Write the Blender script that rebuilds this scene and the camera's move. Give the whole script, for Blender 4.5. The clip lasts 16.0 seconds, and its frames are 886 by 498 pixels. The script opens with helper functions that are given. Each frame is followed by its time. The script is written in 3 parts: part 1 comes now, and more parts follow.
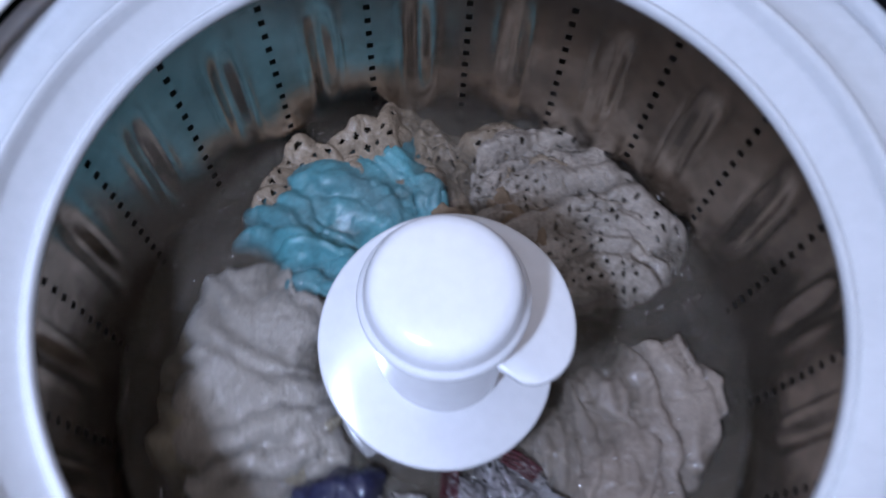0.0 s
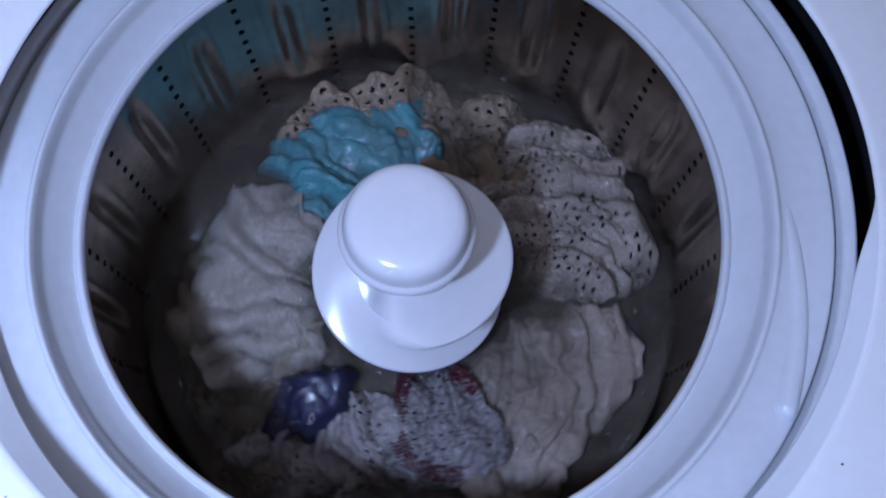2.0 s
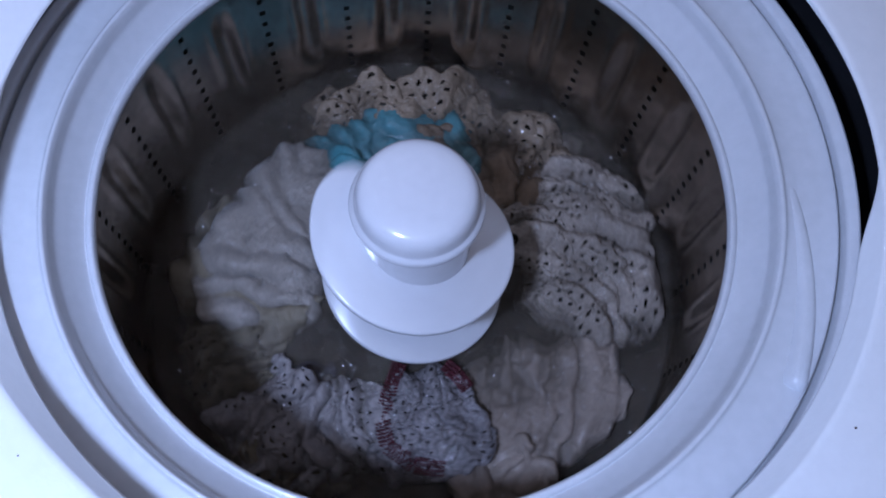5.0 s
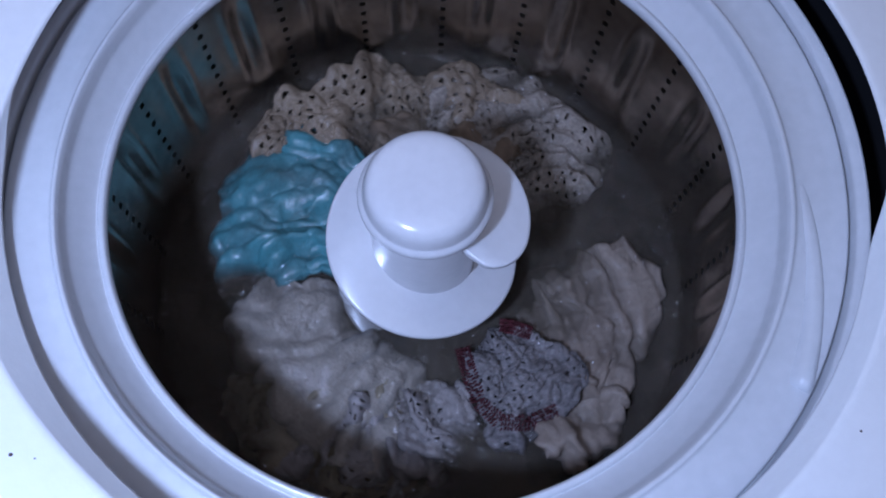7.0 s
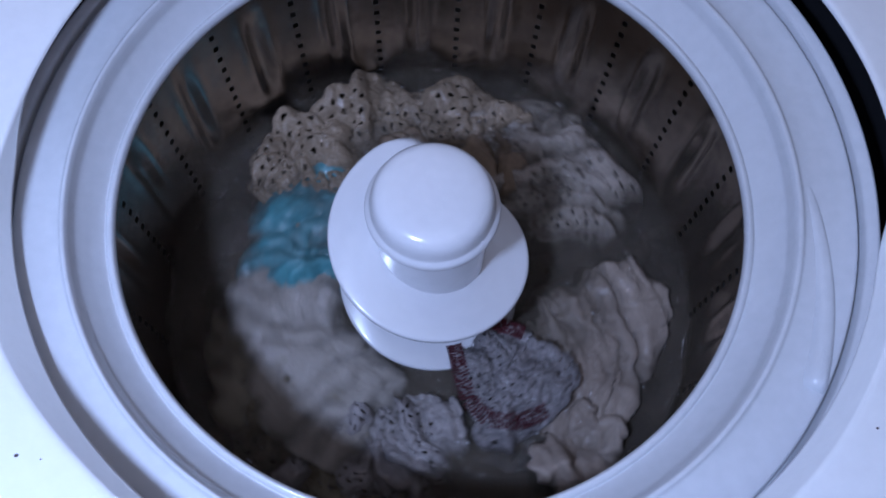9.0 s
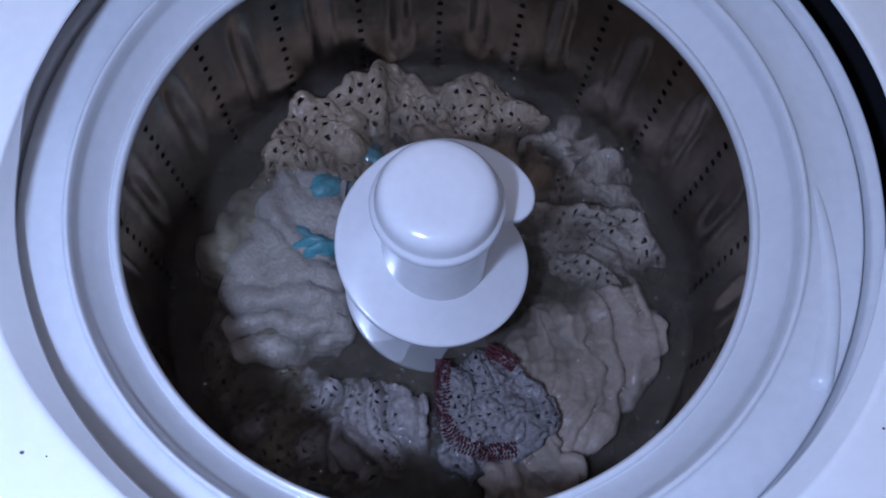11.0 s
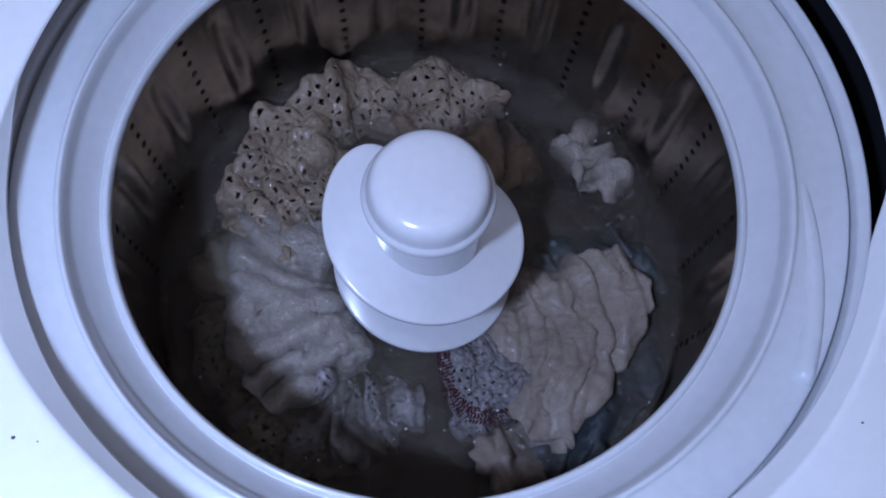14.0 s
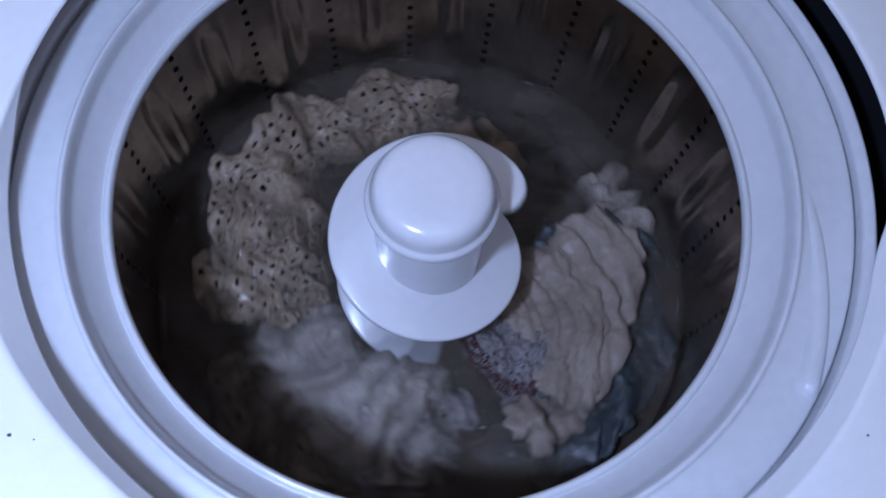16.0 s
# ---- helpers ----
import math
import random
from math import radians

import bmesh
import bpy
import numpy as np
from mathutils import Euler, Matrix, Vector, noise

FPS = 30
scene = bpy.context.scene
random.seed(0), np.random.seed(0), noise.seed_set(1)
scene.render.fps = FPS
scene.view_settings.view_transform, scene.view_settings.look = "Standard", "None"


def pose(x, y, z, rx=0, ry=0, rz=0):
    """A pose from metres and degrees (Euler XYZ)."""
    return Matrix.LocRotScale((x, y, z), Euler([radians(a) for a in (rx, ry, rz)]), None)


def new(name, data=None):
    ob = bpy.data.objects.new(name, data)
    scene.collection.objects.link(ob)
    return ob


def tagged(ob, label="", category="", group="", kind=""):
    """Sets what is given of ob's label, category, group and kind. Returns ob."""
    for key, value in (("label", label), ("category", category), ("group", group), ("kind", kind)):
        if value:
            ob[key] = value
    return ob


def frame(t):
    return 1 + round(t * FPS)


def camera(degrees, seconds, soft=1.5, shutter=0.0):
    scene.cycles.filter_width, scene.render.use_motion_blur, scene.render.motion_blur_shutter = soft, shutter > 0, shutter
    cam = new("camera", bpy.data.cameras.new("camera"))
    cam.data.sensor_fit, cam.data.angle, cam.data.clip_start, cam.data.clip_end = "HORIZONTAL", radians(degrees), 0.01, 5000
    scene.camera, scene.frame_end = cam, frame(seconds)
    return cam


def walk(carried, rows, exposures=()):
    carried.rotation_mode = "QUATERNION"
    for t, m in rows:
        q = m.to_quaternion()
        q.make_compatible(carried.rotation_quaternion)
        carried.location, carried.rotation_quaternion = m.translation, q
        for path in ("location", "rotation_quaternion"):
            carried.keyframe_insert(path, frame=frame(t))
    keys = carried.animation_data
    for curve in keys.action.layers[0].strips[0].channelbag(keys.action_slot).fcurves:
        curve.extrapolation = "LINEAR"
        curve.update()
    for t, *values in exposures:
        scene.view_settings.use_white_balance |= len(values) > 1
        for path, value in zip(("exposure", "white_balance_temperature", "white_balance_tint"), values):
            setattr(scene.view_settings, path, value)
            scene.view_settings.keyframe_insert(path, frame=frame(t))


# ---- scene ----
cam = camera(60.3, 16.0, soft=1.9, shutter=0.8)
# seconds, x, y, z, tilt, lean, turn
PATH = [
    (0.0, -0.0076, -0.1537, 0.357, 23.81, -1.53, 1.29),
    (0.5, -0.0017, -0.2093, 0.4212, 24.58, -1.89, 0.98),
    (1.0, 0.0028, -0.2274, 0.4445, 24.23, -2.37, 1.25),
    (1.5, -0.0072, -0.2157, 0.4482, 22.88, -2.77, -1.77),
    (2.0, 0.0126, -0.1882, 0.4551, 18.98, -1.21, -0.43),
    (2.5, 0.0125, -0.2192, 0.4432, 21.11, -2.03, 0.62),
    (3.0, -0.0019, -0.1996, 0.4521, 20.34, -1.98, -1.19),
    (3.5, 0.0158, -0.2039, 0.4494, 19.86, -1.32, 0.99),
    (4.0, -0.0012, -0.2241, 0.4449, 21.7, -2.72, -0.46),
    (6.5, -0.0091, -0.2173, 0.4504, 21.06, -2.82, -0.47),
    (7.0, -0.0042, -0.2101, 0.4528, 19.74, -1.81, -0.27),
    (7.5, -0.0109, -0.2311, 0.4397, 22.88, -1.77, -1.11),
    (8.0, -0.0088, -0.2158, 0.4498, 20.44, -2.03, -0.75),
    (8.5, -0.0112, -0.2125, 0.4496, 20.12, -2.2, 0.07),
    (9.0, -0.0061, -0.227, 0.4456, 22.3, -1.35, -0.52),
    (11.5, -0.0142, -0.2237, 0.445, 21.7, -1.82, -0.33),
    (12.0, -0.0153, -0.2274, 0.4412, 22.15, -1.75, -0.35),
    (12.5, -0.0079, -0.2135, 0.4492, 20.12, -1.94, 0.14),
    (13.0, -0.0163, -0.2243, 0.4448, 21.23, -2.46, 0.31),
    (13.5, -0.0121, -0.2302, 0.443, 22.38, -2.69, 0.3),
    (14.0, -0.0092, -0.2212, 0.4504, 20.49, -2.36, 0.17),
    (14.5, -0.0189, -0.2318, 0.4409, 22.37, -3.15, 0.23),
    (15.0, -0.0148, -0.2293, 0.4438, 21.67, -2.75, 0.02),
    (15.5, -0.0106, -0.226, 0.447, 20.94, -2.24, 0.19),
    (16.0, -0.0132, -0.2243, 0.446, 21.34, -2.97, 1.07),
]

EXPOSURE = [(0.0, 0.60, 5120, 18), (0.6, 0.28, 5000, 20), (1.0, 0.08, 4750, 23), (2.5, -0.13, 4680, 23), (16.0, -0.19, 4740, 23)]
walk(cam, [(r[0], pose(*r[1:])) for r in PATH], EXPOSURE)

# ---- world and lamp ----
world = bpy.data.worlds.new("room_air")
world.use_nodes = True
world.node_tree.nodes["Background"].inputs[0].default_value = (0.75, 0.8, 0.9, 1)
world.node_tree.nodes["Background"].inputs[1].default_value = 0.24
scene.world = world

# Stands in for a hand torch that shines from beside the camera.
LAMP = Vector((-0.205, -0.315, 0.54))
torch_source = bpy.data.lights.new("torch_light", "POINT")
torch_source.energy, torch_source.color, torch_source.shadow_soft_size = 15.0, (0.82, 0.885, 0.98), 0.028
lamp_light = new("torch_light", torch_source)
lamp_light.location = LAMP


# ---- materials ----
def material(name, colour, rough=0.5, metal=0.0, spot=0.15, spot_scale=8.0, grain=0.06, grain_scale=120.0,
             bump=0.1, bump_scale=200.0, coat=0.0, alpha=1.0, spec=0.5, sheen=0.0, other=None):
    """Principled surface varied at two scales, with fine relief."""
    m = bpy.data.materials.new(name)
    m.use_nodes = True
    nt = m.node_tree
    b = nt.nodes["Principled BSDF"]
    co = nt.nodes.new("ShaderNodeTexCoord")

    def noise_tex(scale, detail):
        n = nt.nodes.new("ShaderNodeTexNoise")
        n.inputs["Scale"].default_value, n.inputs["Detail"].default_value = scale, detail
        nt.links.new(co.outputs["Object"], n.inputs["Vector"])
        return n

    big, small, fine = noise_tex(spot_scale, 4), noise_tex(grain_scale, 3), noise_tex(bump_scale, 3)
    ramp = nt.nodes.new("ShaderNodeMix")
    ramp.data_type = "RGBA"
    ramp.inputs[6].default_value = (*colour, 1)
    ramp.inputs[7].default_value = (*(other or [c * (1 - spot) for c in colour]), 1)
    clip = nt.nodes.new("ShaderNodeMapRange")
    clip.inputs[1].default_value, clip.inputs[2].default_value = 0.35, 0.68
    nt.links.new(big.outputs["Fac"], clip.inputs[0])
    nt.links.new(clip.outputs[0], ramp.inputs[0])
    mul = nt.nodes.new("ShaderNodeMix")
    mul.data_type, mul.blend_type = "RGBA", "MULTIPLY"
    mul.inputs[0].default_value = 1.0
    shade = nt.nodes.new("ShaderNodeMapRange")
    shade.inputs[1].default_value, shade.inputs[2].default_value = 0.3, 0.7
    shade.inputs[3].default_value, shade.inputs[4].default_value = 1 - grain, 1 + grain
    nt.links.new(small.outputs["Fac"], shade.inputs[0])
    nt.links.new(ramp.outputs[2], mul.inputs[6])
    nt.links.new(shade.outputs[0], mul.inputs[7])
    nt.links.new(mul.outputs[2], b.inputs["Base Color"])
    rr = nt.nodes.new("ShaderNodeMapRange")
    rr.inputs[3].default_value, rr.inputs[4].default_value = rough * 0.8, min(1, rough * 1.2)
    nt.links.new(big.outputs["Fac"], rr.inputs[0])
    nt.links.new(rr.outputs[0], b.inputs["Roughness"])
    if bump:
        bp = nt.nodes.new("ShaderNodeBump")
        bp.inputs["Strength"].default_value, bp.inputs["Distance"].default_value = bump, 0.002
        nt.links.new(fine.outputs["Fac"], bp.inputs["Height"])
        nt.links.new(bp.outputs[0], b.inputs["Normal"])
        nt.links.new(bp.outputs[0], b.inputs["Coat Normal"])
    b.inputs["Metallic"].default_value = metal
    b.inputs["Coat Weight"].default_value = coat
    b.inputs["Coat Roughness"].default_value = 0.06 if spec >= 0.5 else 0.11
    b.inputs["Specular IOR Level"].default_value = spec
    b.inputs["Sheen Weight"].default_value = sheen
    b.inputs["Alpha"].default_value = alpha
    return m


PLASTIC = material("white_moulded_plastic", (0.5, 0.51, 0.53), 0.24, spot=0.06, grain=0.03, bump=0.05, bump_scale=60, coat=0.15)
GLOSS = material("glossy_white_plastic", (0.6, 0.6, 0.62), 0.2, spot=0.05, grain=0.025, bump=0.03, bump_scale=60, coat=0.4)
ENAMEL = material("white_enamelled_steel", (0.68, 0.69, 0.70), 0.34, spot=0.04, grain=0.02, bump=0.05, bump_scale=400, spec=0.9)
STEEL = material("brushed_stainless_steel", (0.56, 0.50, 0.44), 0.24, metal=1.0, spot=0.35, spot_scale=14, grain=0.12, bump=0.35, bump_scale=28)
TUB = material("dark_tub_plastic", (0.05, 0.05, 0.05), 0.6)
# Near-black that paints the deep shade of the deck gap; also the cord.
SHADE_AND_CORD = material("gap_shade_and_cord_black", (0.006, 0.006, 0.007), 0.9, spec=0.1)
TERRY = material("white_terry_towelling", (0.27, 0.24, 0.205), 0.95, spot=0.2, spot_scale=18, grain=0.08, grain_scale=320, bump=0.8, bump_scale=300, spec=0.2, sheen=0.2, coat=0.6)
CREAM = material("cream_eyelet_cotton", (0.235, 0.18, 0.122), 0.8, other=(0.155, 0.118, 0.08), spot_scale=14, grain=0.15, grain_scale=300, bump=0.6, bump_scale=300, spec=0.3, coat=0.6)
GREYLACE = material("greyish_white_lace", (0.26, 0.22, 0.18), 0.8, spot=0.35, spot_scale=20, grain=0.2, grain_scale=350, bump=0.8, bump_scale=350, spec=0.3, coat=0.6)
BEIGE = material("beige_soaked_cotton", (0.25, 0.205, 0.165), 0.7, other=(0.185, 0.148, 0.118), spot_scale=10, grain=0.08, grain_scale=260, bump=0.35, bump_scale=240, spec=0.4, coat=0.2)
TURQ = material("turquoise_soaked_cotton", (0.075, 0.22, 0.25), 0.6, other=(0.075, 0.15, 0.165), spot_scale=22, grain=0.12, grain_scale=300, bump=0.4, bump_scale=260, spec=0.4, coat=0.6)
TAN = material("tan_soaked_cotton", (0.19, 0.135, 0.085), 0.75, other=(0.12, 0.085, 0.055), spot_scale=18, grain=0.1, grain_scale=260, bump=0.4, bump_scale=240, spec=0.4)
YELLOW = material("yellowed_soaked_cotton", (0.21, 0.18, 0.125), 0.75, other=(0.15, 0.125, 0.085), spot_scale=14, grain=0.08, grain_scale=260, bump=0.4, bump_scale=240, spec=0.4)
NAVY = material("navy_blue_cotton", (0.005, 0.006, 0.04), 0.7, spot=0.3, bump=0.4, coat=0.6)
SLATE = material("slate_green_cotton", (0.03, 0.042, 0.048), 0.55, other=(0.018, 0.025, 0.03), spot_scale=16, bump=0.4, spec=0.5, coat=0.6)
CROCHET = material("grey_crochet_cotton", (0.17, 0.155, 0.155), 0.9, spot=0.35, spot_scale=40, grain=0.3, grain_scale=300, bump=1.0, bump_scale=260, spec=0.2, coat=0.6)
RED = material("dark_red_yarn", (0.06, 0.006, 0.012), 0.85, spot=0.3, grain=0.2, bump=0.8, bump_scale=300, spec=0.3, coat=0.6)
LILAC = material("lilac_white_knit", (0.25, 0.225, 0.215), 0.85, spot=0.2, grain=0.15, bump=0.7, bump_scale=300, spec=0.3, coat=0.6)
# Cream lace with the shade of the tub's front left put into its colour.
DULL = material("shaded_cream_lace", (0.17, 0.145, 0.1), 0.85, spot=0.3, grain=0.15, bump=0.6, bump_scale=300, spec=0.3)
MURK = [material("murky_water_depth", (0.125, 0.105, 0.079), 0.9, other=(0.070, 0.058, 0.043), spot_scale=16, grain=0.15, grain_scale=60, bump=0, alpha=a, spec=0.0)
        for a in (0.09, 0.17, 0.27, 0.42, 0.8)]
WATER = bpy.data.materials.new("rippled_water_surface")
WATER.use_nodes = True
wt = WATER.node_tree
wt.nodes.remove(wt.nodes["Principled BSDF"])
clear, shine, blend, fres = (wt.nodes.new("ShaderNode" + k) for k in ("BsdfTransparent", "BsdfGlossy", "MixShader", "Fresnel"))
shine.inputs["Roughness"].default_value = 0.10
fres.inputs["IOR"].default_value = 1.36
wave, wco, wbump = (wt.nodes.new("ShaderNode" + k) for k in ("TexNoise", "TexCoord", "Bump"))
wave.inputs["Scale"].default_value, wave.inputs["Detail"].default_value = 70, 3
wbump.inputs["Strength"].default_value, wbump.inputs["Distance"].default_value = 1.0, 0.012
wt.links.new(wco.outputs["Object"], wave.inputs["Vector"])
wt.links.new(wave.outputs["Fac"], wbump.inputs["Height"])
wt.links.new(wbump.outputs[0], shine.inputs["Normal"])
wt.links.new(fres.outputs[0], blend.inputs[0])
wt.links.new(clear.outputs[0], blend.inputs[1])
wt.links.new(shine.outputs[0], blend.inputs[2])
wt.links.new(blend.outputs[0], wt.nodes["Material Output"].inputs["Surface"])
PAINT = material("warm_cream_wall_paint", (0.76, 0.64, 0.52), 0.85, spot=0.06)
TILE = material("brown_floor_covering", (0.36, 0.27, 0.19), 0.6, spot=0.2)
# White of the beads that imitate sparkles on the ripples.
GLINT_FOAM = material("white_glint_and_bubble", (0.8, 0.8, 0.82), 0.1, spot=0.05, bump=0, coat=0.6)
SPECK = material("dark_lint", (0.05, 0.03, 0.03), 0.9)
# Glow of the added bulb at the torch's place.
GLOW = bpy.data.materials.new("stand_in_bulb_glow")
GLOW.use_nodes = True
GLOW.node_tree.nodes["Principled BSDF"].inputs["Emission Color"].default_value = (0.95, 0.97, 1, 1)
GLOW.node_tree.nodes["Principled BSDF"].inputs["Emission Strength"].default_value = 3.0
# Weak warm emission of an added fill panel, no known lamp.
FILL_GLOW = bpy.data.materials.new("added_fill_glow")
FILL_GLOW.use_nodes = True
FILL_GLOW.node_tree.nodes["Principled BSDF"].inputs["Emission Color"].default_value = (1, 0.93, 0.8, 1)
FILL_GLOW.node_tree.nodes["Principled BSDF"].inputs["Emission Strength"].default_value = 0.68


# ---- mesh helpers ----
def link(name, verts, faces, mat, parent=None, label="", smooth=True):
    me = bpy.data.meshes.new(name)
    me.from_pydata(verts, [], faces)
    me.materials.append(mat)
    if smooth:
        me.polygons.foreach_set("use_smooth", [True] * len(me.polygons))
    me.update()
    ob = new(name, me)
    ob.parent = parent
    return tagged(ob, label)


def part(name, bm, mat, parent=None, label="", smooth=False):
    """Links a bmesh as one mesh object under a thing or a part."""
    me = bpy.data.meshes.new(name)
    bm.normal_update()
    bm.to_mesh(me)
    bm.free()
    me.materials.append(mat)
    if smooth:
        me.polygons.foreach_set("use_smooth", [True] * len(me.polygons))
    ob = new(name, me)
    ob.parent = parent
    return tagged(ob, label)


def lathe(profile, steps=160, shift=(0, 0), wave=None):
    """Verts and faces of a profile of (radius, height) turned round z; wave(angle, index) may change a point."""
    verts, faces, n = [], [], len(profile)
    for i in range(steps):
        a = 2 * math.pi * i / steps
        for k, (r, z) in enumerate(profile):
            if wave:
                r, z = wave(a, k, r, z)
            verts.append((shift[0] + r * math.cos(a), shift[1] + r * math.sin(a), z))
    for i in range(steps):
        j = (i + 1) % steps
        for k in range(n - 1):
            faces.append((i * n + k, j * n + k, j * n + k + 1, i * n + k + 1))
    return verts, faces


def rounded(points, radius=0.002, steps=3):
    """A profile with its inner corners rounded."""
    out = [points[0]]
    for p, q, r in zip(points, points[1:], points[2:]):
        p, q, r = Vector(p), Vector(q), Vector(r)
        d = min(radius, (p - q).length * 0.45, (r - q).length * 0.45)
        a, b = q + (p - q).normalized() * d, q + (r - q).normalized() * d
        for k in range(steps + 1):
            t = k / steps
            out.append(tuple(a * (1 - t) ** 2 + q * 2 * t * (1 - t) + b * t * t))
    out.append(points[-1])
    return out


def box(name, low, high, mat, parent=None, bevel=0.004, label=""):
    bm = bmesh.new()
    bmesh.ops.create_cube(bm, size=1)
    size = [b - a for a, b in zip(low, high)]
    bmesh.ops.scale(bm, vec=size, verts=bm.verts)
    bmesh.ops.translate(bm, vec=[(a + b) / 2 for a, b in zip(low, high)], verts=bm.verts)
    if bevel:
        bmesh.ops.bevel(bm, geom=bm.edges, offset=bevel, segments=2, affect="EDGES")
    return part(name, bm, mat, parent, label)


# ---- room ----
FLOOR = -0.865
tagged(box("floor", (-1.9, -2.2, FLOOR - 0.1), (1.9, 0.5, FLOOR), TILE, bevel=0), kind="structure")
tagged(box("wall_north", (-1.9, 0.4, FLOOR), (1.9, 0.5, 1.56), PAINT, bevel=0), kind="structure")
tagged(box("wall_south", (-1.9, -2.3, FLOOR), (1.9, -2.2, 1.56), PAINT, bevel=0), kind="structure")
tagged(box("wall_west", (-2.0, -2.3, FLOOR), (-1.9, 0.5, 1.56), PAINT, bevel=0), kind="structure")
tagged(box("wall_east", (1.9, -2.3, FLOOR), (2.0, 0.5, 1.56), PAINT, bevel=0), kind="structure")
tagged(box("ceiling", (-2.0, -2.3, 1.56), (2.0, 0.5, 1.66), PAINT, bevel=0), kind="structure")

# Added body for the torch light, out of view: cord, shade and bulb.
fixture = tagged(new("torch_stand_in"), "unseen hanging lamp, added as a stand-in for a torch held near the camera", "lamp")
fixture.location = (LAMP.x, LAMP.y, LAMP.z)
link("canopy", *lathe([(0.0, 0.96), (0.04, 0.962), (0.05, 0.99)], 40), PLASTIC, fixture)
link("cord", *lathe([(0.0025, 0.05), (0.0025, 0.962)], 10), SHADE_AND_CORD, fixture)
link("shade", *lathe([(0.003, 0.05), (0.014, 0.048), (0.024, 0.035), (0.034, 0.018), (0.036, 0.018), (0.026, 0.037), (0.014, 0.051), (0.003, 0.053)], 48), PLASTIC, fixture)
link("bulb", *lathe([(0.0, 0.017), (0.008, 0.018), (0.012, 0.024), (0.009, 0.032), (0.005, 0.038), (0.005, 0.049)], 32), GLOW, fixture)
# Unseen panel added to lift the shaded sides; wide, so it mirrors faintly.
fill_panel = tagged(new("fill_panel"), "wide glowing ceiling panel, unseen, added for soft warm fill light", "lamp")
fill_panel.location = (0.05, -0.75, 1.56)
link("rim", *lathe([(0.87, 0.0), (0.875, -0.03), (0.862, -0.034), (0.856, -0.03)], 64), PLASTIC, fill_panel)
link("diffuser", *lathe([(0.856, -0.026), (0.15, -0.030), (0.0, -0.032)], 64), FILL_GLOW, fill_panel)

# ---- washing machine ----
ZD = 0.066          # top of the deck
ZW = -0.185         # water level
washer = tagged(new("washing_machine"), "white top-loading washing machine with its round tub open", "washing machine")


def deck_edge(a):
    """Opening of the deck at the angle a: the top edge, and the foot of its flange, as points of the plan with the foot's height."""
    c, d = math.cos(a), math.sin(a)
    near = min(1, max(0, (0.15 - math.sin(a + 0.12)) / 0.35))     # 1 at the front, 0 at the back, where the edge is undercut
    near = near * near * (3 - 2 * near)
    wide = math.degrees(a) % 360 - 200       # the opening bulges at the front corner
    top = 0.252 + 0.008 * max(0, math.sin(a + 0.9)) ** 3 + 0.0115 * math.exp(-wide * wide / 380)
    back = top + 0.007
    foot_x, foot_y = 0.0103 + 0.2605 * c, 0.0113 + 0.2605 * d
    top_x, top_y = 0.0126 + top * c, -0.006 + top * d
    foot = (near * foot_x + (1 - near) * (0.0126 + back * c), near * foot_y + (1 - near) * (-0.006 + back * d))
    return (top_x, top_y), foot, ZD - 0.029 * near - 0.012 * (1 - near)


def deck():
    steps, half, front, back = 240, 0.343, -0.33, 0.36
    rings = []
    for i in range(steps):
        a = 2 * math.pi * i / steps
        c, d = math.cos(a), math.sin(a)
        (x1, y1), (x0, y0), z0 = deck_edge(a)
        k = min((half - x1) / c if c > 1e-6 else (-half - x1) / c if c < -1e-6 else 9, (back - y1) / d if d > 1e-6 else (front - y1) / d if d < -1e-6 else 9)
        out = lambda x, y, m, z: (x + m * c, y + m * d, z)
        rings.append([out(x0, y0, 0.014, z0 - 0.002), out(x0, y0, 0.002, z0 - 0.0016), out(x0, y0, 0, z0 - 0.0005), out(x0, y0, 0.0008, z0),
                      out(x1, y1, -0.002, ZD - 0.0014), out(x1, y1, 0, ZD), out(x1, y1, 0.0025, ZD + 0.0006), out(x1, y1, k / 2, ZD + 0.0006),
                      out(x1, y1, k - 0.006, ZD), out(x1, y1, k - 0.001, ZD - 0.003), out(x1, y1, k, ZD - 0.01), out(x1, y1, k, ZD - 0.03)])
    n = len(rings[0])
    faces = [(i * n + k, ((i + 1) % steps) * n + k, ((i + 1) % steps) * n + k + 1, i * n + k + 1) for i in range(steps) for k in range(n - 1)]
    return link("deck", [v for r in rings for v in r], faces, ENAMEL, washer, "white enamelled top deck with a round opening")


deck()
for name, low, high in (("side_panel", (-0.343, -0.325, FLOOR + 0.02), (-0.335, 0.355, ZD - 0.031)), ("side_panel", (0.335, -0.325, FLOOR + 0.02), (0.343, 0.355, ZD - 0.031)),
                        ("front_panel", (-0.334, -0.33, FLOOR + 0.02), (0.334, -0.322, ZD - 0.031)), ("rear_panel", (-0.334, 0.352, FLOOR + 0.02), (0.334, 0.36, ZD - 0.031))):
    box(name, low, high, ENAMEL, washer, 0.002)
box("base", (-0.33, -0.32, FLOOR), (0.33, 0.35, FLOOR + 0.019), TUB, washer, 0.002)

